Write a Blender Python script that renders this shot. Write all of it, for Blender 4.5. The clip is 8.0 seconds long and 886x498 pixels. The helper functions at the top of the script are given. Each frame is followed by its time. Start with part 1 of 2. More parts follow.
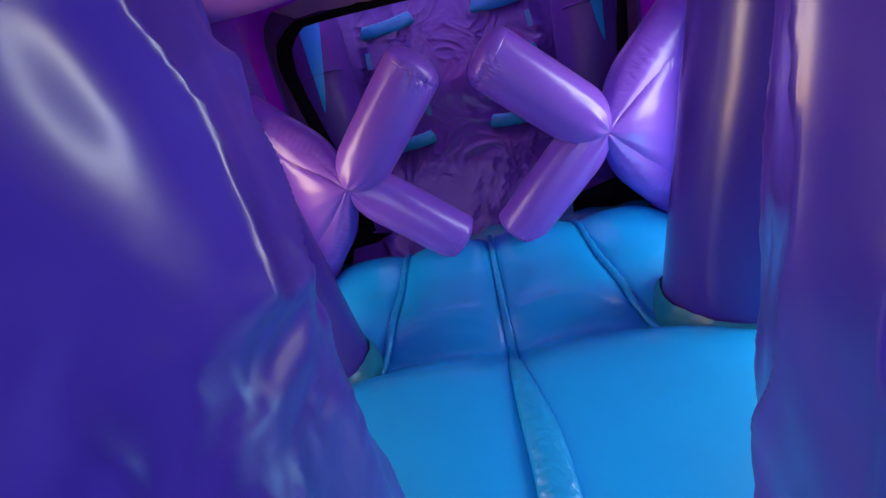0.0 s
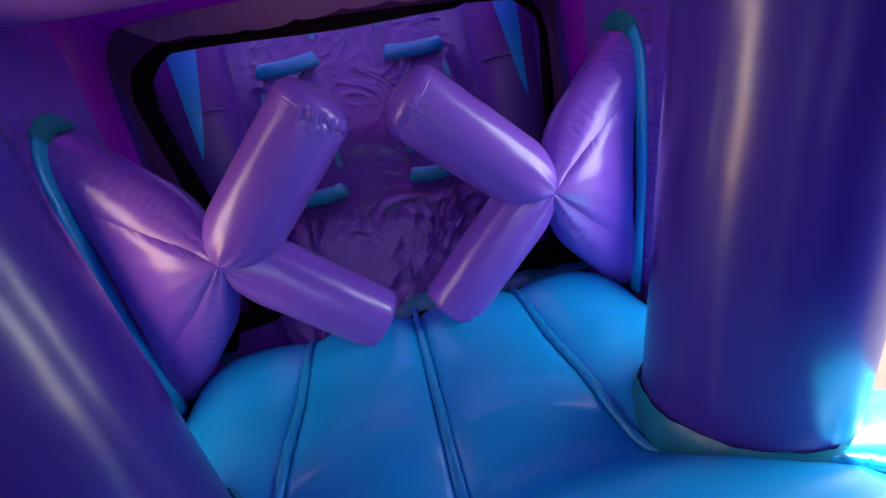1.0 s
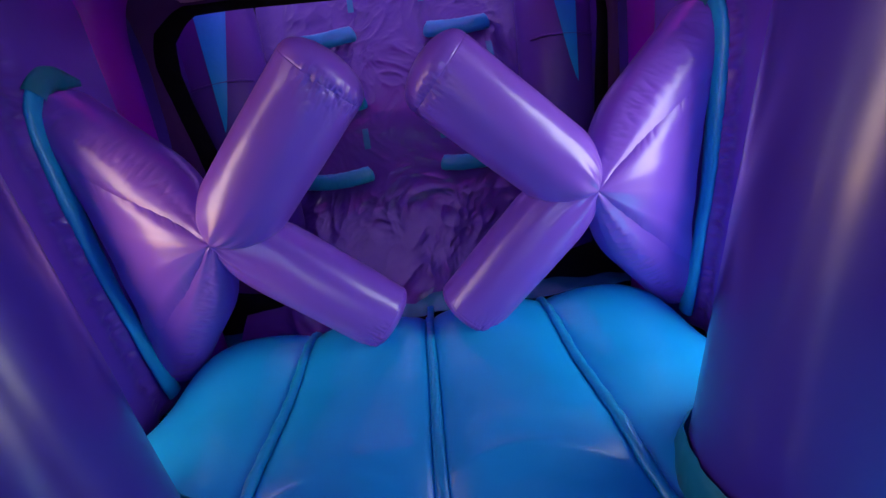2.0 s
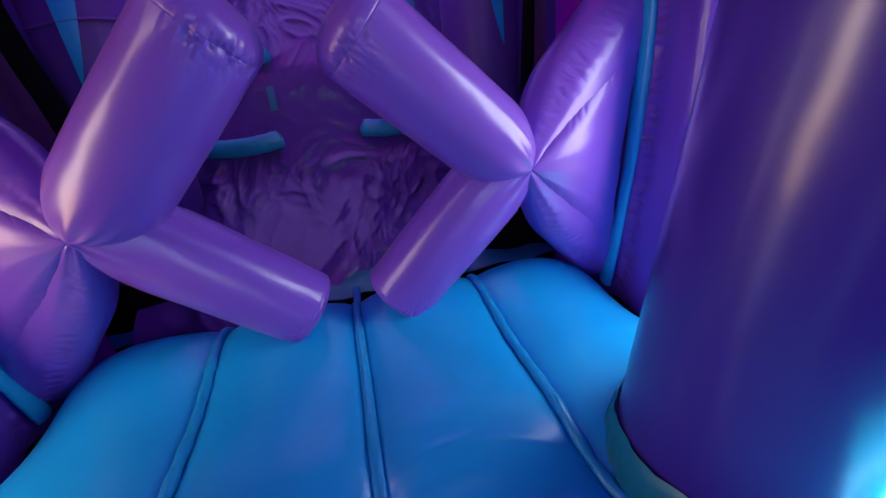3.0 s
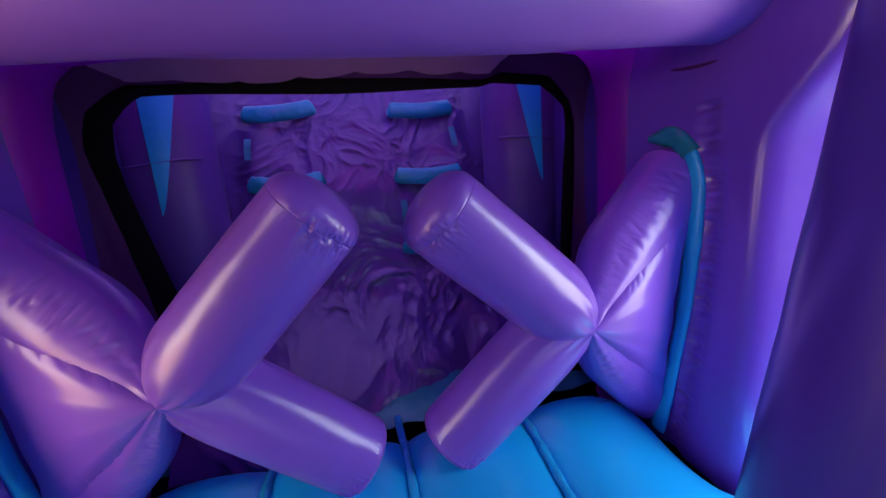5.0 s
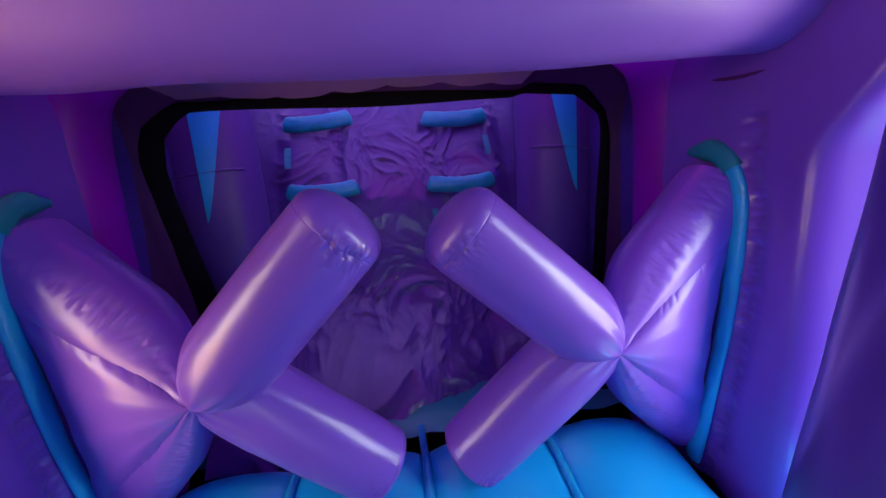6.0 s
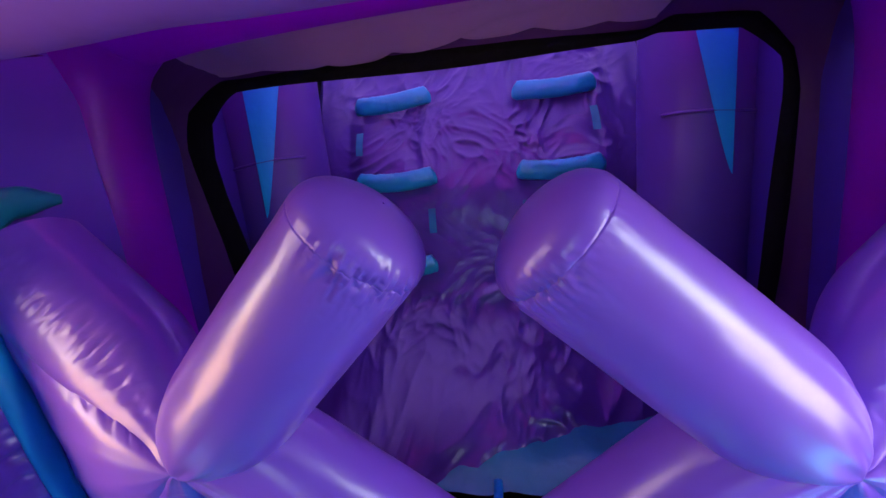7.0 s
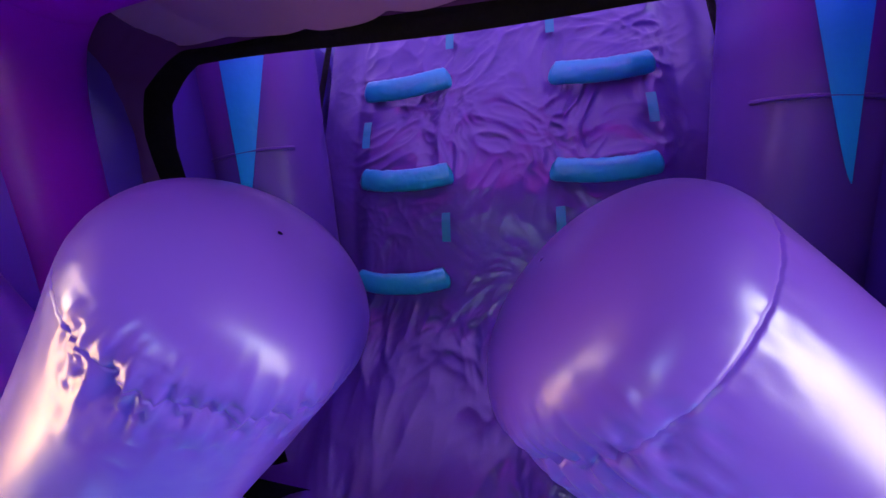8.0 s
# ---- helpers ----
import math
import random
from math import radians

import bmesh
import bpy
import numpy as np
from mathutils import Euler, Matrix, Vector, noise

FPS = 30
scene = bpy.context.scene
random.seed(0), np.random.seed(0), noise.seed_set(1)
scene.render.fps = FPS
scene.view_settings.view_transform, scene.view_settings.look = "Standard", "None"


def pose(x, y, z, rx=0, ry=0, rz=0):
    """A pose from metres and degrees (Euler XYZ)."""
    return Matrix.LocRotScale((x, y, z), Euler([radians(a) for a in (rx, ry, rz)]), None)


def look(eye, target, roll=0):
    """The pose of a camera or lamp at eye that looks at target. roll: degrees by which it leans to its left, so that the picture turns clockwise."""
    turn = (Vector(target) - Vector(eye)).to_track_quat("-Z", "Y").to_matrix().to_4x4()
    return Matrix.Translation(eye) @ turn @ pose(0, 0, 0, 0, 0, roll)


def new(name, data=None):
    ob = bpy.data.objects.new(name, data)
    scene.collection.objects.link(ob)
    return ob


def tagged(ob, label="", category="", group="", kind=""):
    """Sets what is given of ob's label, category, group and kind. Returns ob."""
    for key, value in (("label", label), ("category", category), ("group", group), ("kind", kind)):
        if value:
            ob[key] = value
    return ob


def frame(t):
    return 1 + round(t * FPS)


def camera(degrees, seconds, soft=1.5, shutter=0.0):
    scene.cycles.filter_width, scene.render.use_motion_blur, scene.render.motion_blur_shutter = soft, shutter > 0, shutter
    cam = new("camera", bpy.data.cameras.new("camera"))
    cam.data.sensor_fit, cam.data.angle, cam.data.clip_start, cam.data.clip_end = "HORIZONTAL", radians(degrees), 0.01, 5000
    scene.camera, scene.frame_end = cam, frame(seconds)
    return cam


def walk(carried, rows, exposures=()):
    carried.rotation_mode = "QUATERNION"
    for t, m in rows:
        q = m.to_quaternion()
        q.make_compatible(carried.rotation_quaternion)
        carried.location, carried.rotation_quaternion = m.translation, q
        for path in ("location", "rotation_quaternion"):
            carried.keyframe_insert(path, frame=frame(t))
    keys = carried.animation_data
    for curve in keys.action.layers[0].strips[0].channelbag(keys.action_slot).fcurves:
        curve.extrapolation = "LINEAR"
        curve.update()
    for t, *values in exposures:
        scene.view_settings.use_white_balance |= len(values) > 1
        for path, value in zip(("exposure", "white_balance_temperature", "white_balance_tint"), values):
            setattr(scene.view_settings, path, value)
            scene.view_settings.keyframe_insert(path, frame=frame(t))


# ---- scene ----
cam = camera(96.5, 8.0)
PATH = [
    (0, (0.002, 1.111, 0.721), (-0.239, 2.977, 0.045), -14.3),
    (0.5, (-0.032, 1.27, 0.672), (-0.183, 3.185, 0.117), -12.3),
    (0.6, (-0.038, 1.317, 0.666), (-0.165, 3.243, 0.141), -11.8),
    (1, (-0.011, 1.494, 0.721), (0.212, 3.404, 0.174), -11.8),
    (1.2, (-0.001, 1.517, 0.699), (0.205, 3.437, 0.177), -6.5),
    (2.3, (0.072, 1.726, 0.675), (0.078, 3.634, 0.076), -9.3),
    (2.5, (0.071, 1.762, 0.676), (0.174, 3.631, -0.028), -8.1),
    (3, (0.062, 1.756, 0.713), (0.447, 3.554, -0.073), -6.7),
    (3.5, (-0.004, 1.724, 0.789), (0.299, 3.489, -0.101), -7.4),
    (4, (-0.061, 1.828, 0.861), (0.257, 3.686, 0.193), -5.7),
    (4.5, (-0.101, 1.88, 0.887), (0.257, 3.773, 0.349), -5.2),
    (4.7, (-0.092, 1.854, 0.923), (0.322, 3.75, 0.441), -4.5),
    (5.8, (-0.027, 1.787, 0.967), (0.329, 3.721, 0.603), -3.3),
    (6, (-0.023, 1.812, 0.978), (0.204, 3.759, 0.583), -4.5),
    (6.5, (0.024, 1.934, 0.947), (0.022, 3.894, 0.552), -7.4),
    (7, (0.047, 2.175, 0.951), (-0.211, 4.116, 0.548), -6.1),
    (7.5, (0.064, 2.371, 0.948), (-0.312, 4.288, 0.522), -5.4),
    (8, (0.08, 2.475, 0.950), (-0.336, 4.385, 0.539), -4.6),
]
walk(cam, [(t, look(eye, target, roll)) for t, eye, target, roll in PATH],
     exposures=[(0.0, 2.7), (0.5, 2.5), (1.0, 2.45), (3.0, 2.5), (4.5, 2.45), (6.0, 2.7), (7.0, 2.95), (8.0, 3.2)])

# ---- light ----
world = bpy.data.worlds.new("sky")
scene.world = world
world.use_nodes = True
wn = world.node_tree.nodes
sky = wn.new("ShaderNodeTexSky")
sky.sky_type = "NISHITA"
sky.sun_disc = False
sky.sun_elevation = radians(67)
sky.sun_rotation = radians(80)
world.node_tree.links.new(sky.outputs[0], wn["Background"].inputs[0])
wn["Background"].inputs[1].default_value = 0.15
sun_data = bpy.data.lights.new("sun", "SUN")
sun_data.energy, sun_data.angle, sun_data.color = 5.0, radians(0.5), (1.0, 0.82, 0.58)
sun = new("sun", sun_data)
az = radians(80)
sun.matrix_world = look((0, 0, 0), (-math.sin(az) * math.cos(radians(67)), -math.cos(az) * math.cos(radians(67)), -math.sin(radians(67))))
sun.location = (6, 1, 9)

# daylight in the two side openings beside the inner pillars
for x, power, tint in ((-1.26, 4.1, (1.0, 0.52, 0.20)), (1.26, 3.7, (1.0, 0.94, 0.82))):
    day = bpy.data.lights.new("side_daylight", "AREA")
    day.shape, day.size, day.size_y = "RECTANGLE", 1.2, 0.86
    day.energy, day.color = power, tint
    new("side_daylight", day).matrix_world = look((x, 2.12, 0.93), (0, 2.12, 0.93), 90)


# ---- materials ----
def vinyl(name, colour, rough=0.27, vary=0.04, crinkle=0.08, scale=9.0, translucent=0.0, coat=0.5, spec=0.5):
    """Glossy PVC cloth: soft blotches, woven scrim and shallow creases."""
    mat = bpy.data.materials.new(name)
    mat.use_nodes = True
    t = mat.node_tree
    n, l = t.nodes, t.links
    bsdf = n["Principled BSDF"]
    geo = n.new("ShaderNodeTexCoord")
    blot = n.new("ShaderNodeTexNoise")
    blot.inputs["Scale"].default_value = 3.5
    blot.inputs["Detail"].default_value = 2
    l.new(geo.outputs["Object"], blot.inputs["Vector"])
    ramp = n.new("ShaderNodeValToRGB")
    lo = [c * (1 - vary) for c in colour]
    hi = [min(1, c * (1 + vary)) for c in colour]
    ramp.color_ramp.elements[0].color = (*lo, 1)
    ramp.color_ramp.elements[1].color = (*hi, 1)
    ramp.color_ramp.elements[0].position, ramp.color_ramp.elements[1].position = 0.3, 0.7
    l.new(blot.outputs["Fac"], ramp.inputs["Fac"])
    l.new(ramp.outputs["Color"], bsdf.inputs["Base Color"])
    scuff = n.new("ShaderNodeTexNoise")
    scuff.inputs["Scale"].default_value = 26
    scuff.inputs["Detail"].default_value = 3
    l.new(geo.outputs["Object"], scuff.inputs["Vector"])
    rr = n.new("ShaderNodeMapRange")
    rr.inputs["From Min"].default_value, rr.inputs["From Max"].default_value = 0.3, 0.75
    rr.inputs["To Min"].default_value, rr.inputs["To Max"].default_value = rough * 0.92, rough * 1.15
    l.new(scuff.outputs["Fac"], rr.inputs["Value"])
    l.new(rr.outputs["Result"], bsdf.inputs["Roughness"])
    crease = n.new("ShaderNodeTexNoise")
    crease.inputs["Scale"].default_value = scale
    crease.inputs["Detail"].default_value = 1.5
    crease.inputs["Distortion"].default_value = 0.3
    l.new(geo.outputs["Object"], crease.inputs["Vector"])
    b1 = n.new("ShaderNodeBump")
    b1.inputs["Strength"].default_value = crinkle
    b1.inputs["Distance"].default_value = 0.02
    l.new(crease.outputs["Fac"], b1.inputs["Height"])
    weave = n.new("ShaderNodeTexNoise")
    weave.inputs["Scale"].default_value = 420
    l.new(geo.outputs["Object"], weave.inputs["Vector"])
    b2 = n.new("ShaderNodeBump")
    b2.inputs["Strength"].default_value = 0.015
    b2.inputs["Distance"].default_value = 0.002
    l.new(weave.outputs["Fac"], b2.inputs["Height"])
    l.new(b1.outputs["Normal"], b2.inputs["Normal"])
    l.new(b2.outputs["Normal"], bsdf.inputs["Normal"])
    bsdf.inputs["Specular IOR Level"].default_value = spec
    bsdf.inputs["Coat Weight"].default_value = coat
    bsdf.inputs["Coat Roughness"].default_value = 0.2
    if translucent:
        tr = n.new("ShaderNodeBsdfTranslucent")
        l.new(ramp.outputs["Color"], tr.inputs["Color"])
        mix = n.new("ShaderNodeMixShader")
        mix.inputs["Fac"].default_value = translucent
        l.new(bsdf.outputs["BSDF"], mix.inputs[1])
        l.new(tr.outputs["BSDF"], mix.inputs[2])
        l.new(mix.outputs["Shader"], n["Material Output"].inputs["Surface"])
    return mat


PURPLE = vinyl("purple_vinyl", (0.060, 0.026, 0.31), rough=0.305, crinkle=0.03)
WALL = vinyl("violet_wall_vinyl", (0.135, 0.047, 0.46), rough=0.305)
LAVENDER = vinyl("lavender_vinyl", (0.228, 0.090, 0.61), rough=0.305, crinkle=0.03, scale=7, vary=0.04, coat=0.4)
BEAM = vinyl("beam_vinyl", (0.25, 0.105, 0.54), rough=0.45, crinkle=0.08, scale=4, coat=0.05)
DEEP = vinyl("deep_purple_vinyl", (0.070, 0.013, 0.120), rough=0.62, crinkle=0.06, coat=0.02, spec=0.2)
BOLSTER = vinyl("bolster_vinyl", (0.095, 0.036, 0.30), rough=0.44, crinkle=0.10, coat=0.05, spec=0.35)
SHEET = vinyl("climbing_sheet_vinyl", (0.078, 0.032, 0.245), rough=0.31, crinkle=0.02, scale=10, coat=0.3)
BLUE = vinyl("blue_vinyl", (0.004, 0.37, 0.78), rough=0.34, crinkle=0.06, scale=6, coat=0.15)
SEAMBLUE = vinyl("blue_seam_vinyl", (0.004, 0.33, 0.66), rough=0.35, crinkle=0.3, scale=40, coat=0.1)
TEAL = vinyl("teal_vinyl", (0.007, 0.22, 0.29), rough=0.4, crinkle=0.3, scale=14, coat=0.1)
SKYBLUE = vinyl("sky_blue_vinyl", (0.008, 0.40, 0.76), rough=0.38, crinkle=0.15, scale=25, coat=0.1)
HANDLE = vinyl("handle_vinyl", (0.014, 0.35, 0.50), rough=0.36, crinkle=0.3, scale=22, coat=0.15)
MAGENTA = vinyl("magenta_vinyl", (0.46, 0.003, 0.72), rough=0.45, crinkle=0.1, translucent=0.55, coat=0.1)
CANOPY = vinyl("canopy_vinyl", (0.68, 0.05, 0.68), rough=0.4, crinkle=0.1, translucent=0.52, coat=0.1)
VALANCE = vinyl("valance_vinyl", (0.60, 0.30, 0.66), rough=0.34, crinkle=0.12, scale=12, coat=0.2)
THIN = vinyl("thin_lavender_vinyl", (0.36, 0.27, 0.58), rough=0.4, crinkle=0.1, translucent=0.009, coat=0.1)
BLACK = vinyl("black_webbing", (0.006, 0.005, 0.008), rough=0.85, crinkle=0.3, scale=60, coat=0.0, spec=0.12)


def paving_material():
    mat = bpy.data.materials.new("grey_paving")
    mat.use_nodes = True
    n, l = mat.node_tree.nodes, mat.node_tree.links
    bsdf = n["Principled BSDF"]
    bsdf.inputs["Roughness"].default_value = 0.9
    co = n.new("ShaderNodeTexCoord")
    no = n.new("ShaderNodeTexNoise")
    no.inputs["Scale"].default_value, no.inputs["Detail"].default_value = 5, 10
    l.new(co.outputs["Object"], no.inputs["Vector"])
    ra = n.new("ShaderNodeValToRGB")
    ra.color_ramp.elements[0].color = (0.055, 0.053, 0.050, 1)
    ra.color_ramp.elements[1].color = (0.10, 0.097, 0.090, 1)
    l.new(no.outputs["Fac"], ra.inputs["Fac"])
    l.new(ra.outputs["Color"], bsdf.inputs["Base Color"])
    bu = n.new("ShaderNodeBump")
    bu.inputs["Strength"].default_value = 0.3
    fine = n.new("ShaderNodeTexNoise")
    fine.inputs["Scale"].default_value = 90
    l.new(co.outputs["Object"], fine.inputs["Vector"])
    l.new(fine.outputs["Fac"], bu.inputs["Height"])
    l.new(bu.outputs["Normal"], bsdf.inputs["Normal"])
    return mat


PAVING = paving_material()


# ---- builders ----
def part(name, bm, material, parent=None, label=""):
    bmesh.ops.recalc_face_normals(bm, faces=bm.faces)
    me = bpy.data.meshes.new(name)
    bm.to_mesh(me)
    bm.free()
    me.materials.append(material)
    for p in me.polygons:
        p.use_smooth = True
    ob = new(name, me)
    if parent is not None:
        ob.parent = parent
    if label:
        ob["label"] = label
    return ob


def thing(name, label, category, group="", kind=""):
    return tagged(new(name), label, category, group, kind)


def fbm(p, s, seed=0.0):
    return noise.fractal(Vector((p[0] * s + seed, p[1] * s - seed, p[2] * s)), 1.0, 2.0, 2)


def smooth(a, b, x):
    t = max(0.0, min(1.0, (x - a) / (b - a)))
    return t * t * (3 - 2 * t)


def interp(table, x):
    if x <= table[0][0]:
        return table[0][1]
    for (a, va), (b, vb) in zip(table, table[1:]):
        if x <= b:
            return va + (vb - va) * smooth(0, 1, (x - a) / (b - a))
    return table[-1][1]


def grid(nu, nv, fn, bm=None, close_u=False):
    """A sheet of quads; fn(i / nu, j / nv) gives the place."""
    bm = bm or bmesh.new()
    rows = [[bm.verts.new(fn(i / nu, j / nv)) for i in range(nu if close_u else nu + 1)] for j in range(nv + 1)]
    for j in range(nv):
        for i in range(nu):
            k = (i + 1) % nu if close_u else i + 1
            bm.faces.new((rows[j][i], rows[j][k], rows[j + 1][k], rows[j + 1][i]))
    return bm


def spline(points, s):
    """A smooth curve through the points, s from 0 to 1."""
    n = len(points) - 1
    x = max(0.0, min(0.99999, s)) * n
    i = int(x)
    f = x - i
    p = [Vector(points[max(0, min(n, k))]) for k in (i - 1, i, i + 1, i + 2)]
    return 0.5 * (2 * p[1] + (p[2] - p[0]) * f + (2 * p[0] - 5 * p[1] + 4 * p[2] - p[3]) * f * f + (3 * p[1] - p[0] - 3 * p[2] + p[3]) * f ** 3)


def tube(points, radius, nseg=28, nlen=40, bump=None, flat=1.0, up=(0, 1, 0), s0=0.0, s1=1.0, bm=None, ends=False):
    """A tube along a spline; radius(s) is its radius; bump(s, angle) is added to it; flat squeezes it along up."""
    up = Vector(up)

    def at(u, v):
        s = s0 + (s1 - s0) * v
        c = spline(points, s)
        d = (spline(points, min(1, s + 0.01)) - spline(points, max(0, s - 0.01))).normalized()
        side = d.cross(up).normalized()
        top = side.cross(d).normalized()
        a = u * math.tau
        r = radius(s) + (bump(s, a) if bump else 0)
        return c + side * (r * math.cos(a)) + top * (r * flat * math.sin(a))

    bm = grid(nseg, nlen, at, bm, close_u=True)
    if ends:
        bm.verts.ensure_lookup_table()
        for ring in (range(nseg), range(nseg * nlen, nseg * (nlen + 1))):
            bm.faces.new([bm.verts[k] for k in ring])
    return bm


def box(x0, x1, y0, y1, z0, z1, bevel=0.08, segments=5, puff=0.0):
    bm = bmesh.new()
    bmesh.ops.create_cube(bm, size=1)
    for v in bm.verts:
        v.co = ((x0 + x1) / 2 + v.co.x * (x1 - x0), (y0 + y1) / 2 + v.co.y * (y1 - y0), (z0 + z1) / 2 + v.co.z * (z1 - z0))
    bmesh.ops.bevel(bm, geom=list(bm.edges), offset=bevel, segments=segments, profile=0.5, affect="EDGES")
    return bm


# ---- setting ----
bm = grid(40, 40, lambda u, v: (Vector((300 * (2 * u - 1) ** 3, 300 * (2 * v - 1) ** 3, -0.46))))
tagged(part("ground", bm, PAVING), "grey tarmac ground in sunlight around the inflatable", "ground", kind="structure")

XB = ((1.80, 1.02), (1.93, 0.74), (2.02, 0.62), (2.10, 0.52), (2.19, 0.445), (2.32, 0.42), (3.2, 0.42))


def floor_drop(y):
    """The soft dip between the two halves of the floor, and the roll at its far end."""
    z = -0.072 * math.exp(-((y - 2.19) / 0.105) ** 2) + 0.012 * math.exp(-((y - 2.0) / 0.12) ** 2)
    if y > 2.93:
        z -= 0.17 - math.sqrt(max(0.0, 0.17 ** 2 - min(0.17, y - 2.93) ** 2))
    if y > 2.6:
        z += 0.045 * smooth(2.6, 2.93, y)
    return z


def cushion(inner, outer, y0, y1, rise, sx, seed, fall=0.0):
    def at(u, v):
        y = y0 + (y1 - y0) * v
        a, b = inner(y), outer(y)
        x = a + (b - a) * u
        w = 1 - (2 * u - 1) ** 2
        z = rise * (max(0, w) ** 0.55) - 0.012 + floor_drop(y) - fall * smooth(2.45, 2.8, y) * u ** 5
        z += 0.004 * fbm((x * 2.0, y, 0), 3, seed)
        # shallow stretched folds near the dip
        z += 0.004 * math.sin(y * 46 + 3 * x + seed) * math.exp(-((y - 2.28) / 0.14) ** 2) * w
        fold = 2.335 - 0.05 * (2 * u - 1) ** 2 + 0.02 * math.sin(3 * u + seed)
        z += 0.0045 * w * math.exp(-((y - fold) / 0.012) ** 2) + 0.003 * w * math.exp(-((y - fold + 0.06) / 0.014) ** 2)
        return Vector((sx * x, y, z))

    return grid(30, 250, at)


floor = thing("floor", "glossy blue padded vinyl floor of long inflated cushions", "floor", kind="structure")
for sx in (-1, 1):
    part("cushion", cushion(lambda y: 0.006, lambda y: interp(XB, y) - 0.004, 0.5, 3.098, 0.05, sx, 1.7 * sx), BLUE, floor)
    part("cushion", cushion(lambda y: interp(XB, y) + 0.004, lambda y: 1.02 - 0.17 * smooth(2.3, 2.6, y), 1.82, 3.098, 0.045, sx, 5 + sx, 0.06), BLUE, floor)
    path = [(sx * interp(XB, y), y, 0.004 + floor_drop(y)) for y in np.linspace(1.84, 3.08, 24)]
    part("seam_roll", tube(path, lambda s: 0.014 + 0.0015 * math.sin(90 * s), 12, 90, up=(0, 0, 1)), SEAMBLUE, floor)
path = [(0.032 * smooth(2.1, 1.7, y), y, 0.004 + floor_drop(y)) for y in np.linspace(0.5, 2.98, 30)] + [(0.0, 3.06, 0.0), (0.0, 3.16, -0.03), (0.0, 3.26, -0.04)]
part("seam_roll", tube(path, lambda s: 0.014 + 0.028 * smooth(0.60, 0.46, s), 14, 120, up=(0, 0, 1), flat=0.6), SEAMBLUE, floor)
part("skirt", box(-1.12, 1.12, 0.35, 2.98, -0.46, -0.13, 0.06), PURPLE, floor, "dark purple vinyl skirt under the floor")

# black mesh hem that bridges the two floors
tagged(part("floor_gap_net", grid(30, 10, lambda u, v: Vector((-0.95 + 1.9 * u, 3.02 + 0.36 * v, -0.12 + 0.012 * fbm((u * 4, v * 2, 0), 3)))), BLACK),
       "black webbing mesh between the two floors", "netting", kind="structure")


def teal(u, v):
    x, y = -0.95 + 1.9 * u, 3.22 + 0.9 * v
    return Vector((x, y, -0.05 + 0.03 * smooth(0, 0.12, v) + 0.008 * math.sin(x * 24 + 2 * fbm((x, y, 0), 4))))


tagged(part("landing_floor", grid(60, 30, teal), TEAL), "teal vinyl landing at the foot of the climbing wall", "floor", kind="structure")

for sx in (-1, 1):
    tagged(part("gap_net", grid(12, 12, lambda u, v: Vector((sx * (0.50 + 0.46 * u), 3.33 - 0.05 * u, -0.13 + (0.20 + 0.12 * u) * v))), BLACK), "black mesh closing the foot of the partition", "netting", kind="structure")
    # Shade of the crack along the wall, laid in as a black strip.
    tagged(part("gap_shade_strip", grid(4, 20, lambda u, v: Vector((sx * (0.80 + 0.16 * u), 2.50 + 0.6 * v, -0.085))), BLACK), "black strip that paints the shade in the crack between floor and wall", "netting", kind="structure")

# ---- side walls ----
STRIP = ((2.95, 0.970), (2.885, 0.972), (2.835, 0.962), (2.785, 0.915), (2.757, 0.84), (2.758, 0.72), (2.770, 0.58), (2.785, 0.42), (2.81, 0.26), (2.835, 0.12), (2.868, -0.03))


def strip_y(z):
    pts = sorted((b, a) for a, b in STRIP[3:])
    return interp(pts, z)


def wall_face(sx):
    def at(u, v):
        z = -0.08 + 1.53 * v
        y0 = 2.51 - 0.16 * smooth(0.9, 1.2, z)
        y = y0 + (3.06 - y0) * u
        x = 0.905 + 0.12 * (1 - smooth(y0 - 0.02, y0 + 0.12, y)) ** 2
        x -= 0.02 * math.sin(math.pi * v)
        d = strip_y(z) - y
        if -0.02 < d < 0.2 and z < 1.05:
            k = math.exp(-((d - 0.05) / 0.032) ** 2)
            fold = (1 - abs(noise.noise(Vector((z * 34, d * 5, 3.0 * sx))))) ** 4
            x += k * (0.012 + 0.016 * (fold - 0.3) * (0.5 + 0.8 * abs(fbm((z * 3, 2.0 + sx, 0), 3))))
        x += 0.005 * noise.noise(Vector((y * 5, z * 4, sx)))
        return Vector((sx * x, y, z))

    return grid(120, 260, at)


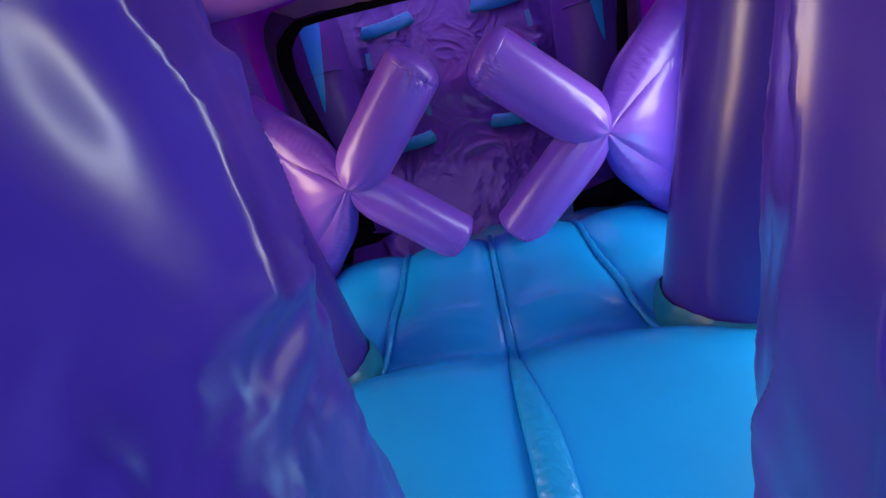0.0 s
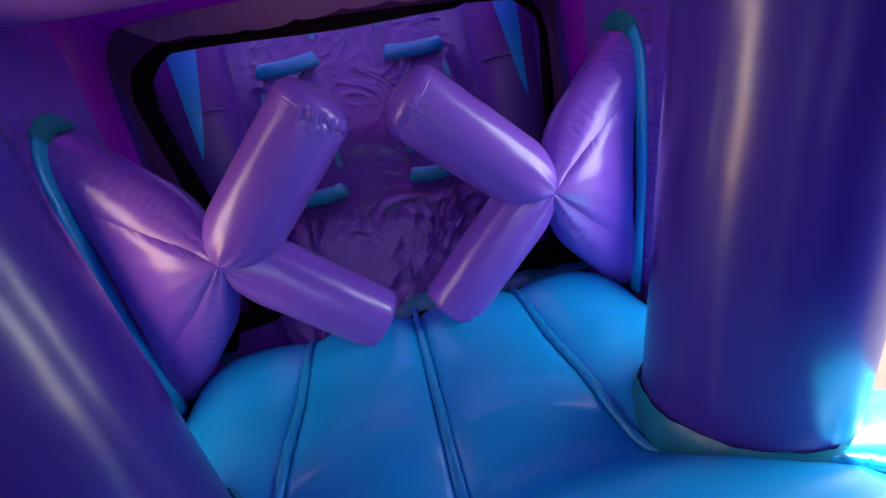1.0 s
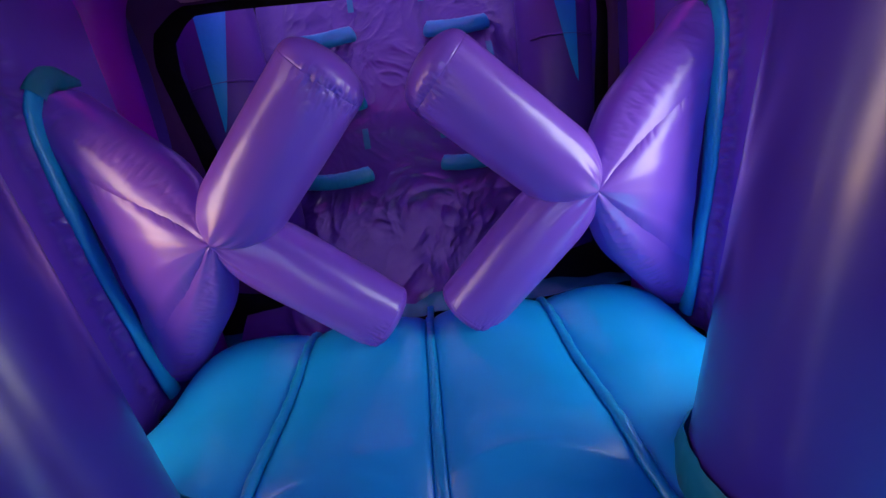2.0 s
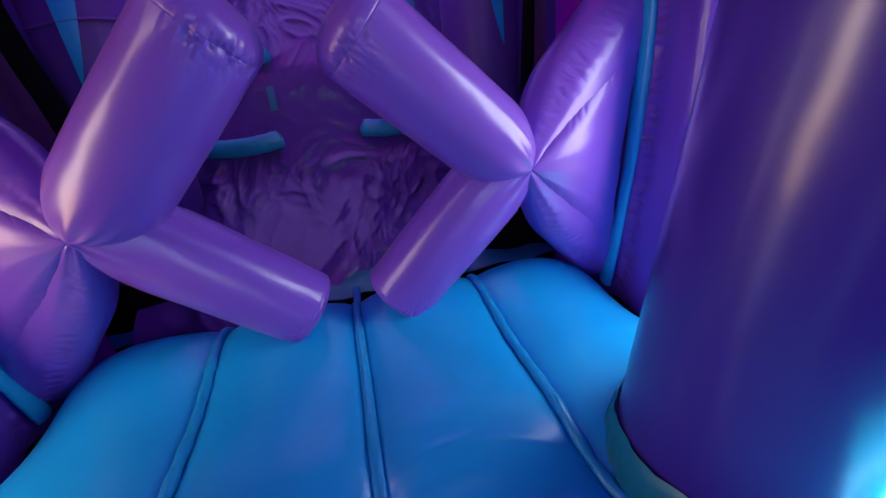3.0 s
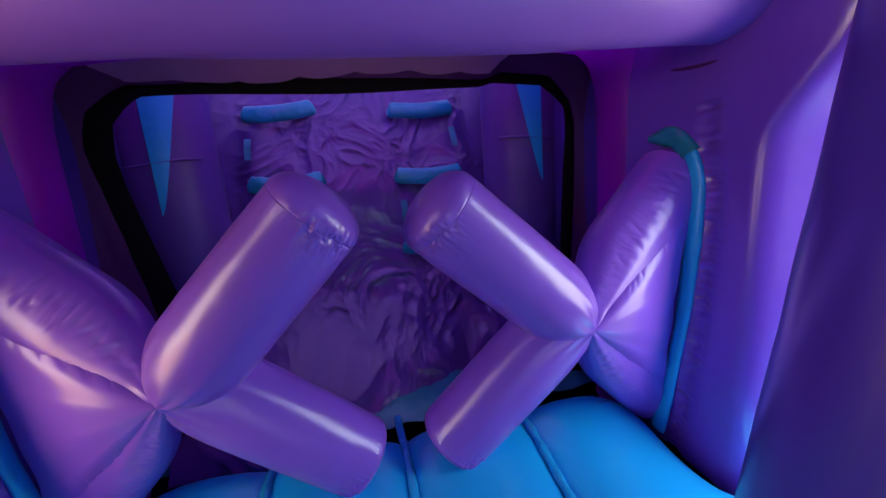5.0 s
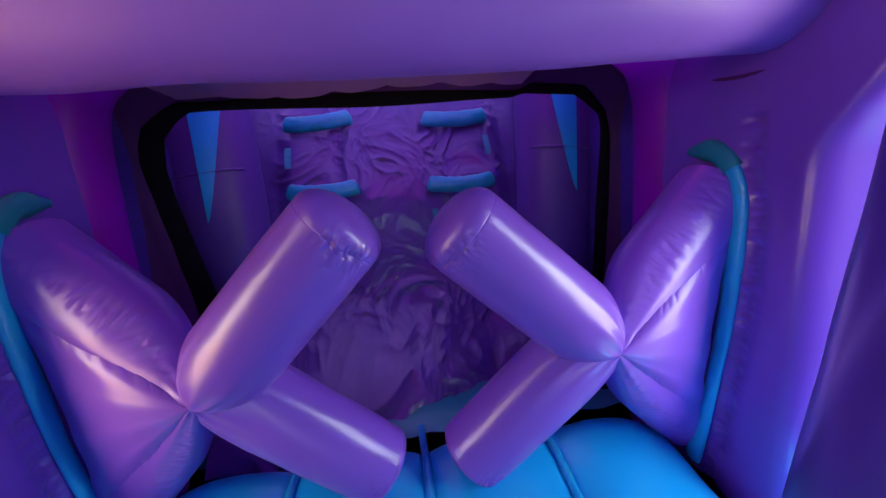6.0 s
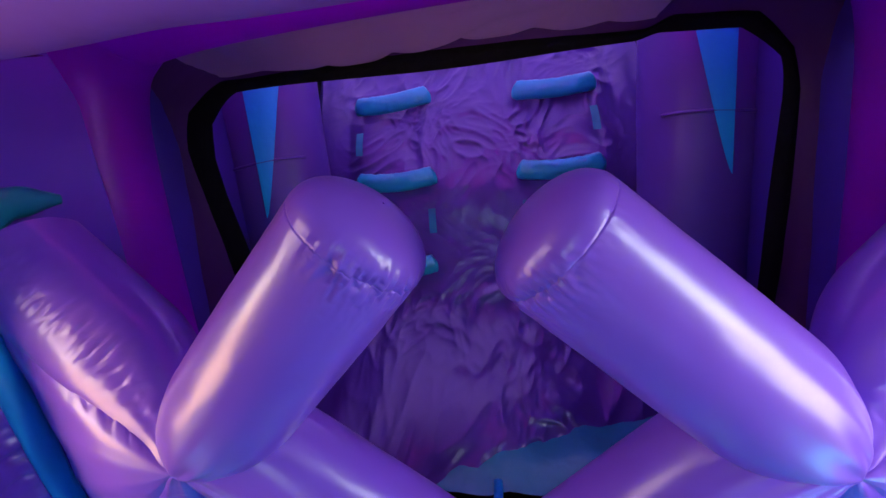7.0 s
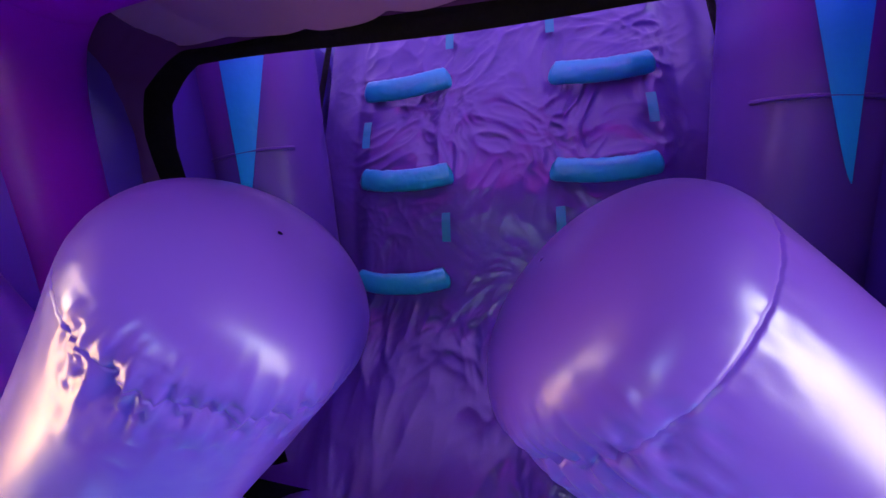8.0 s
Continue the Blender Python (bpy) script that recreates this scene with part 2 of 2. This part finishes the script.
for sx, side in ((-1, "west"), (1, "east")):
    wall = thing("wall_" + side, "purple inflated vinyl side wall with puckered seam", "wall", kind="structure")
    part("wall_panel", wall_face(sx), WALL, wall)
    part("wall_body", box(sx * 1.06 - 0.13, sx * 1.06 + 0.13, 2.54, 4.75, -0.46, 1.62, 0.09), PURPLE, wall)
    for y0, z0, y1, z1 in ((3.05, 1.29, 2.70, 1.262), (2.98, 1.185, 2.62, 1.160)):
        seam = [(sx * (0.902 - 0.004 * math.sin(3 * k)), y0 + (y1 - y0) * k, z0 + (z1 - z0) * k - 0.02 * math.sin(3.1 * k)) for k in np.linspace(0, 1, 8)]
        part("wall_seam", tube(seam, lambda s: 0.005 * math.sin(math.pi * s) + 0.001, 8, 30, up=(1, 0, 0)), DEEP, wall, "dark folded seam")
    ribbon = [(sx * 0.890, y, z) for y, z in STRIP]
    part("trim_strip", tube(ribbon, lambda s: 0.026 + 0.003 * math.sin(14 * s), 14, 90, up=(1, 0, 0), flat=0.5, bump=lambda s, a: 0.0015 * fbm((s * 20, a, 0), 2), s0=0.26), SKYBLUE, wall, "bright blue vinyl trim strip")
    part("trim_hood", tube(ribbon, lambda s: 0.012 + 0.020 * smooth(0, 0.12, s), 14, 40, up=(1, 0, 0), flat=0.55, s1=0.30), TEAL, wall, "teal vinyl hood over the end of the trim")

# ---- entrance pillars ----
def pillar(cx, cy, lean, r, top, seed, label, wrinkle=0.0, zigzag=0.0):
    ob = thing("pillar", label, "pillar", "entrance pillars")
    pts = [(cx + lean[0] * z, cy + lean[1] * z, z) for z in np.linspace(-0.03, top, 12)]

    def rad(s):
        z = -0.03 + (top + 0.03) * s
        e = top - z
        k = 1.0 if e > 0.13 else math.sqrt(max(0.0004, 1 - ((0.13 - e) / 0.13) ** 2)) * 0.55 + 0.45
        k *= 1.0 if e > 0.004 else 0.02
        return r * k * (1 + 0.015 * math.sin(3 * s + seed))

    def bump(s, a):
        b = 0.0015 * fbm((math.cos(a), math.sin(a), s * 5), 1.5, seed)
        if wrinkle:
            z = (top + 0.03) * s - 0.03
            f = noise.noise(Vector((math.cos(a) * 3.0, math.sin(a) * 3.0 + seed, s * 9.0)))
            # the long ridge breaks into a zigzag where the tube is pinched
            t = (z + 0.006 * f) / 0.072 + 0.35 * math.sin(z * 31)
            tri = 4 * abs(t - math.floor(t) - 0.5) - 1
            w = a + zigzag * tri * smooth(0.52, 0.62, z) * smooth(0.98, 0.84, z)
            q = noise.noise(Vector((math.cos(w) * 1.5 + seed, math.sin(w) * 1.5, s * 3.2)))
            b += wrinkle * ((1 - abs(q + 0.25 * f)) ** 5 - 0.4)
            pleat = (1 - abs(noise.noise(Vector((a * 9 + z * 30, z * 42, seed))))) ** 4
            b += (0.0022 if zigzag else 0.0004) * (pleat - 0.2) * smooth(0.72, 0.66, z) * smooth(0.45, 0.58, z)
            b += 0.3 * wrinkle * noise.noise(Vector((a * 5, s * 16, seed)))
        return b

    part("pillar_body", tube(pts, rad, 380 if wrinkle else 64, 260 if wrinkle else 120, bump=bump, up=(0, 1, 0)), PURPLE, ob)

    def collar(s, a):
        return 0.0025 * math.sin(9 * a + seed) + 0.002 * math.sin(23 * a)

    base = [(cx, cy, z) for z in (-0.05, -0.02, 0.01, 0.035)]
    part("base_collar", tube(base, lambda s: r + 0.028 - 0.022 * s * s, 64, 8, bump=collar), TEAL, ob, "teal vinyl base collar")
    return ob


pillar(-0.653, 2.178, (-0.145, 0.045), 0.190, 1.12, 0.4, "smooth purple inflated pillar with a teal base collar")
pillar(0.681, 2.185, (0.088, -0.055), 0.199, 1.30, 2.4, "smooth purple inflated pillar with a teal base collar")
pillar(-0.353, 1.262, (0, 0), 0.25, 1.30, 3.1, "wrinkled purple inflated pillar at the entrance mouth", 0.016, 0.07)
pillar(0.405, 1.27, (0, 0), 0.24, 1.30, 5.0, "wrinkled purple inflated pillar at the entrance mouth", 0.012)

# ---- roof beam and canopy ----
beam = thing("roof_beam", "lavender inflated beam across the top of the passage", "beam", kind="structure")


def beam_bump(s, a):
    return 0.006 * fbm((s * 6, math.cos(a), math.sin(a)), 1.5) - 0.012 * math.exp(-((s - 0.9) / 0.012) ** 2)


part("beam_tube", tube([(-1.2, 2.72, 1.385), (-0.5, 2.72, 1.387), (0.5, 2.72, 1.385), (1.2, 2.72, 1.41)], lambda s: 0.2, 48, 80, bump=beam_bump, up=(0, 0, 1), ends=True), BEAM, beam)
# Walls out of view, added to limit daylight from the sides and from behind.
for sx, side in ((-1, "unseen_southwest"), (1, "unseen_southeast")):
    tagged(part("wall_mouth_" + side, box(sx * 1.08 - 0.13, sx * 1.08 + 0.13, 0.70, 1.74, -0.46, 1.70, 0.09), PURPLE), "unseen purple side wall added to narrow the daylight opening", "wall", kind="structure")
    tagged(part("wall_" + side, box(sx * 0.67 - 0.36, sx * 0.67 + 0.36, 0.62, 0.86, -0.46, 1.70, 0.08), PURPLE), "unseen purple wall added behind the camera to cut daylight to a slit", "wall", kind="structure")
# Unseen roof, added to hold sun and most skylight off the climbing wall.
bm = grid(30, 24, lambda u, v: Vector((-1.18 + 2.36 * u, 3.30 + 1.5 * v, 1.70 + 0.04 * math.sin(math.pi * u) + 0.008 * fbm((u * 3, v * 3, 0), 2))))
bmesh.ops.solidify(bm, geom=list(bm.faces), thickness=0.004)
tagged(part("ceiling_rear_unseen", bm, THIN), "unseen thin lavender roof added to dim the light on the climbing wall", "roof", kind="structure")
# Out of view; added and overhung so that direct sun stays out.
tagged(part("ceiling_unseen", box(-1.38, 1.38, 0.6, 2.74, 1.60, 1.86, 0.08), PURPLE), "unseen purple roof slab added over the entrance to block direct sun", "roof", kind="structure")

# ---- magenta arch, partition with its opening ----
ARCH = [(-1.02, 3.16, -0.1), (-1.02, 3.16, 0.4), (-1.02, 3.16, 0.9), (-1.0, 3.16, 1.22), (-0.9, 3.15, 1.38), (-0.7, 3.14, 1.44), (0.0, 3.14, 1.46),
        (0.7, 3.14, 1.44), (0.9, 3.15, 1.38), (1.0, 3.16, 1.22), (1.02, 3.16, 0.9), (1.02, 3.16, 0.4), (1.02, 3.16, -0.1)]
tagged(part("roof_arch", tube(ARCH, lambda s: 0.15, 28, 120, up=(0, 1, 0)), MAGENTA), "glowing magenta translucent inflated arch", "arch", kind="structure")



def canopy(u, v):
    x, y = -1.15 + 2.3 * u, 2.70 + 0.72 * v
    return Vector((x, y, 1.60 + 0.05 * (1 - (2 * u - 1) ** 2) - 0.10 * abs(2 * u - 1) ** 6 + 0.006 * fbm((x, y, 0), 4)))


bm = grid(60, 24, canopy)
bmesh.ops.solidify(bm, geom=list(bm.faces), thickness=0.004)
tagged(part("ceiling_canopy", bm, CANOPY), "magenta translucent vinyl canopy over the bumpers", "roof", kind="structure")

OPENING = [(-0.70, -0.10), (-0.73, 0.2), (-0.79, 0.55), (-0.865, 0.95), (-0.885, 1.08), (-0.86, 1.19), (-0.74, 1.268), (-0.3, 1.27), (0.2, 1.262), (0.49, 1.253),
           (0.56, 1.272), (0.77, 1.252), (0.865, 1.16), (0.882, 1.05), (0.862, 0.6), (0.83, 0.2), (0.80, -0.10)]
RIM = [(-1.06, -0.10), (-1.06, 0.2), (-1.06, 0.55), (-1.06, 0.95), (-1.05, 1.14), (-0.99, 1.28), (-0.77, 1.42), (-0.3, 1.47), (0.2, 1.47), (0.5, 1.46),
       (0.62, 1.45), (0.84, 1.40), (0.99, 1.27), (1.05, 1.1), (1.06, 0.6), (1.06, 0.2), (1.06, -0.10)]


def along(points, s):
    a = spline([(x, 0, z) for x, z in points], s)
    x = max(0.0, min(0.99999, s)) * (len(points) - 1)
    i = int(x)
    p, q = points[i], points[i + 1]
    return a.lerp(Vector((p[0] + (q[0] - p[0]) * (x - i), 0, p[1] + (q[1] - p[1]) * (x - i))), 0.7)


def partition(u, v):
    a, b = along(OPENING, u), along(RIM, u)
    p = a.lerp(b, v)
    y = 3.42 - 0.13 * v + 0.010 * fbm((p.x, v, p.z), 5)
    return Vector((p.x, y, p.z))


wall = thing("wall_partition", "dark purple vinyl partition with a black-edged opening", "wall", kind="structure")
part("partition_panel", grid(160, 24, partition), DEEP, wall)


def band(u, v):
    a, b = along(OPENING, u), along(RIM, u)
    d = (a - Vector((0, 0, 0.65))).normalized()
    w = 0.024 + 0.036 * smooth(0.42, 0.30, u) + 0.006 * math.sin(31 * u)
    p = a - d * (w * (1 - 2 * v)) - d * (0.008 - 0.012 * smooth(0.42, 0.30, u))
    return Vector((p.x, 3.408 - 0.012 * math.sin(math.pi * v), p.z))


part("opening_edge", grid(160, 6, band), BLACK, wall, "black webbing edge of the opening")

def valance(u, v):
    """A slack flap that hangs from the canopy in front of the top of the opening."""
    left, right = -0.98 + 0.20 * v, 0.74 - 0.22 * v
    x = left + (right - left) * u
    hem = 0.010 * math.sin(7 * x + 1.0) + 0.006 * noise.noise(Vector((x * 9, 0, 2)))
    z = 1.50 - (0.215 - hem) * v
    y = 2.98 + 0.42 * v ** 0.8
    fold = (1 - abs(noise.noise(Vector((x * 5.0 + 2 * v, v * 4.0, 1.0))))) ** 3
    return Vector((x, y - 0.012 * fold * v, z + 0.012 * (fold - 0.4)))


bm = grid(160, 40, valance)
bmesh.ops.solidify(bm, geom=list(bm.faces), thickness=0.003)
tagged(part("valance", bm, VALANCE), "pinkish lavender vinyl flap hanging over the black-edged opening", "flap", kind="structure")

# ---- crossed bumper tubes ----
def bumper(sx, knot, upper, lower, seed):
    ob = thing("bumper_cross", "lavender inflated crossed bumper tubes fixed to the side wall", "bumper", "bumper crosses")

    def arm(name, start, tip, r, dome, s, facing):
        """A blunt tube: gathered into the knot at one end, a sewn dome at the other."""
        a0, b0, k = Vector(start), Vector(tip), Vector(knot)
        length = (b0 - a0).length
        d = (b0 - a0) / length
        side = d.cross(Vector((0, 1, 0))).normalized()
        top = side.cross(d).normalized()
        body = length - dome

        def at(u, x):
            a = u * math.tau
            g = math.sqrt(max(0.0, 1 - (1 - min(1.0, x / 0.125)) ** 2))
            radius = r * max(0.05, g) * (1 + 0.012 * math.sin(math.pi * x / length))
            e = length - x
            if e < dome:
                radius *= max(0.0, 1 - ((dome - e) / dome) ** 2.4) ** 0.5
            w = e - dome
            patch = 0.10 + 0.90 * smooth(0.42, 0.92, math.cos(a - facing + 0.35 * math.sin(s)))
            # the sewn line, and short creases gathered across it
            z = -0.0013 * math.exp(-(w / 0.0016) ** 2)
            n1 = noise.noise(Vector((a * 9 + s, w * 9, s)))
            n2 = noise.noise(Vector((a * 21 + 2 * s + 3 * n1, w * 22, 4 + s)))
            gather = math.exp(-(abs(w) / (0.030 if w > 0 else 0.022)) ** 1.6)
            z -= patch * gather * (0.0085 * ((1 - abs(n2)) ** 3 - 0.35) + 0.0070 * ((1 - abs(n1)) ** 4 - 0.2))
            far = math.exp(-((w - 0.05) / 0.035) ** 2)
            z -= 0.0012 * patch * far * (1 - abs(noise.noise(Vector((a * 7 - s, w * 30, 2 * s))))) ** 6
            # gathers that run out from the knot
            z += 0.0035 * math.exp(-x / 0.06) * math.sin(13 * a + s + 2 * math.sin(3 * a)) * min(1.0, x / 0.03)
            z += 0.0012 * fbm((math.cos(a), math.sin(a), x * 5), 1.7, s)
            radius = max(0.0005, radius + z * min(1.0, e / 0.02))
            c = a0 + d * x + (k - a0) * (1 - g)
            return c + side * (radius * math.cos(a)) + top * (radius * math.sin(a))

        ob_tube = part(name, grid(208, 120, lambda u, v: at(u, body * (1 - (1 - v) ** 1.9)), close_u=True), LAVENDER, ob)
        part("end_cap", grid(208, 56, lambda u, v: at(u, body + (dome - 0.00001) * (1 - (1 - v) ** 1.4)), close_u=True), LAVENDER, ob_tube)
        return ob_tube

    for name, (start, tip), r, dome in (("upper_tube", upper, 0.117, 0.072), ("lower_tube", lower, 0.114, 0.040)):
        arm(name, start, tip, r, dome, seed + r * 50, -2.1 if sx < 0 else -0.8)

    def root(name, end, r0, s):
        k = Vector(knot)
        e = Vector(end)

        def rad(q):
            return r0 * (0.10 + 0.9 * math.sin(math.pi / 2 * min(1, q / 0.5)) ** 0.85)

        pts = []
        for q in np.linspace(0, 1, 12):
            p = k.lerp(e, q)
            pts.append((p.x, k.y + (e.y - k.y) * q + rad(q) * 0.97, p.z))

        def bump(q, a):
            # puckers on both sides of the sewn line that faces the panel
            line = a - (1.5 * math.pi + (0.62 if (end[2] > k.z) == (sx > 0) else -0.62))
            near = math.exp(-(line / 0.30) ** 2) * smooth(0.02, 0.15, q)
            n1 = noise.noise(Vector((q * 19 + s, line * 1.5, s)))
            z = -0.0035 * near * ((1 - abs(n1)) ** 5 - 0.2) - 0.0020 * near * (1 - abs(noise.noise(Vector((q * 40, line * 2, s + 3))))) ** 3
            return z + 0.003 * fbm((q, a, s), 2)

        return part(name, tube(pts, rad, 96, 150, bump=bump, up=(0, 1, 0)), LAVENDER, ob)

    root("upper_root", (sx * 0.93, 2.775, 0.85), 0.115, seed)
    root("lower_root", (sx * 0.92, 2.865, 0.055), 0.105, seed + 2)

    def panel(u, v):
        k = Vector(knot)
        z = 0.095 + 0.71 * v
        w = Vector((sx * 0.895, strip_y(z) + 0.012, z))
        p = k.lerp(w, u)
        b = 0.062 * (4 * v * (1 - v)) ** 0.75 * math.sin(math.pi * min(1, 0.12 + 0.88 * u) ** 0.8) * u ** 0.5
        edge = math.exp(-(min(v, 1 - v) / 0.09) ** 2) * smooth(0.05, 0.3, u)
        crease = (1 - abs(noise.noise(Vector((u * 13 + seed, v * 3, seed + (9 if v > 0.5 else 0)))))) ** 5
        p.y -= b - 0.03 * u * (1 - u) - 0.004 * edge * crease
        p.x -= sx * 0.03 * (4 * v * (1 - v)) * u
        return p

    part("middle_panel", grid(130, 110, panel), LAVENDER, ob)
    return ob


K = (-0.530, 2.703, 0.485)
bumper(-1, K, ((-0.525, 2.793, 0.489), (-0.111, 2.752, 0.908)), ((-0.513, 2.839, 0.472), (-0.112, 2.884, 0.096)), 1.0)
K = (0.524, 2.706, 0.470)
bumper(1, K, ((0.520, 2.798, 0.476), (0.090, 2.770, 0.876)), ((0.500, 2.822, 0.468), (0.125, 2.895, 0.078)), 4.0)

# ---- climbing wall beyond the opening ----
PROFILE = ((-0.05, 3.40), (0.08, 3.60), (0.28, 3.82), (0.53, 3.96), (0.9, 4.045), (1.3, 4.255), (1.8, 4.50))


def sheet_y(x, z):
    low = smooth(0.35, -0.05, z)
    heights, depths = zip(*PROFILE)
    even = float(np.mean(np.interp([z + 0.02 * k for k in range(-7, 8)], heights, depths)))
    return even + low * (0.46 * max(-0.42, min(0.4, x)) - 0.14)


def ridges(x, z, s):
    """Sharp-edged crumples with smooth facets between them."""
    w = noise.noise_vector(Vector((x * 3.0, z * 3.0, s))) * 0.16
    x, z = x + w.x, z + w.y
    a = 1 - abs(noise.noise(Vector((x * 4.4, z * 3.3, s))))
    b = 1 - abs(noise.noise(Vector((x * 7.5 + z * 5.5, z * 9.5 - x * 5.0, s + 5))))
    c = 1 - abs(noise.noise(Vector((x * 19.0 - z * 12.0, z * 17.0 + x * 9.0, s + 9))))
    return 0.024 * a ** 2 + 0.021 * b ** 2 + 0.008 * c ** 2


def sheet(u, v):
    x = -0.80 + 1.62 * u
    z = -0.06 + 1.82 * v
    y = sheet_y(x, z)
    inner = smooth(0.72, 0.58, abs(x - 0.01))
    amp = 0.26 + 0.9 * smooth(0.46, 0.36, z) + 0.55 * smooth(0.78, 1.0, z)
    y -= amp * (0.25 + 0.75 * inner) * (ridges(x, z, 2.0) - 0.034)
    y += 0.045 * smooth(0.56, 0.66, abs(x - 0.01))
    return Vector((x, y, z))


climb = thing("climbing_wall", "sloping purple wrinkled vinyl climbing wall", "climbing wall")
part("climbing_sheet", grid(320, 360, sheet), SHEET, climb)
HANDLES = [(-0.398, 1.288), (0.379, 1.262), (-0.385, 0.910), (0.366, 0.896), (-0.405, 0.520), (0.358, 0.520)]
for i, (x, z) in enumerate(HANDLES):
    y = sheet_y(x, z) - 0.030
    pts = [(x + 0.168 * t, y - 0.035 + 0.03 * abs(t) ** 4, z + 0.014 * t * t - 0.006 + 0.01 * t * (1 if i == 0 else 0)) for t in (-1, -0.97, -0.6, -0.2, 0.2, 0.6, 0.97, 1)]
    h = thing("climbing_handle", "bright blue padded vinyl climbing handle", "handle", "climbing handles")

    def hr(s):
        e = min(s, 1 - s)
        return 0.043 * math.sqrt(max(0.02, 1 - max(0, 1 - e / 0.05) ** 2))

    part("grip", tube(pts, hr, 16, 50, bump=lambda s, a: 0.003 * fbm((s * 9, a, i), 2), up=(0, 1, 0), flat=0.55), HANDLE, h)
for x, z in ((-0.565, 1.10), (-0.225, 0.715), (-0.215, 1.49), (0.20, 1.50), (0.205, 0.715), (0.545, 1.10)):
    y = sheet_y(x, z) - 0.034
    dy = sheet_y(x, z + 0.05) - sheet_y(x, z - 0.05)

    def strap(u, v):
        w = 2 * v - 1
        return Vector((x - 0.017 + 0.034 * u, y + dy * w * 0.6 - 0.006 * (1 - w * w), z + 0.055 * w))

    tagged(part("handle_strap", grid(3, 10, strap), TEAL), "short teal webbing strap stitched to the climbing wall", "strap", "climbing straps")

for sx in (-1, 1):
    # Black strip in place of the shade between sheet and bolster.
    def slot(u, v):
        z = 0.2 + 1.5 * v
        return Vector((sx * (0.865 - 0.09 * (z / 1.4) + 0.03 * u), sheet_y(sx * 0.8, z) - 0.045, z))

    part("slot_shade", grid(2, 24, slot), BLACK, climb, "black strip for the shade in the slot beside the climbing sheet")
    post = thing("side_bolster", "purple inflated bolster with a blue spike inlay", "bolster", "side bolsters")
    pts = [(sx * 0.83, 3.82, -0.08 + 0.37 * k) for k in range(6)]
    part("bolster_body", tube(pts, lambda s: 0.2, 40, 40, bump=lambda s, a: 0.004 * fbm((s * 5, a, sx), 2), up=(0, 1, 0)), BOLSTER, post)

    seam = [(sx * (0.83 - 0.203 * math.cos(k)), 3.82 - 0.203 * math.sin(k), 1.035 + 0.012 * math.sin(2 * k)) for k in np.linspace(0.6, 2.6, 10)]
    part("seam_welt", tube(seam, lambda q: 0.006, 8, 30, up=(0, 0, 1)), BOLSTER, post, "raised welt seam")

    def spike(u, v):
        z = 1.50 - 0.67 * v
        wide = 0.15 * (1 - v) ** 0.8 + 0.003
        x = (0.85 if sx > 0 else 0.815) - wide * (1 - u)
        return Vector((sx * x, 3.82 - math.sqrt(max(0.0, 0.2045 ** 2 - (x - 0.83) ** 2)) - 0.004, z))

    part("spike_inlay", grid(8, 30, spike), SKYBLUE, post, "bright blue spike-shaped inlay")
tagged(part("wall_back", box(-1.2, 1.2, 4.62, 4.9, -0.46, 2.0, 0.08), PURPLE), "purple inflated back wall", "wall", kind="structure")
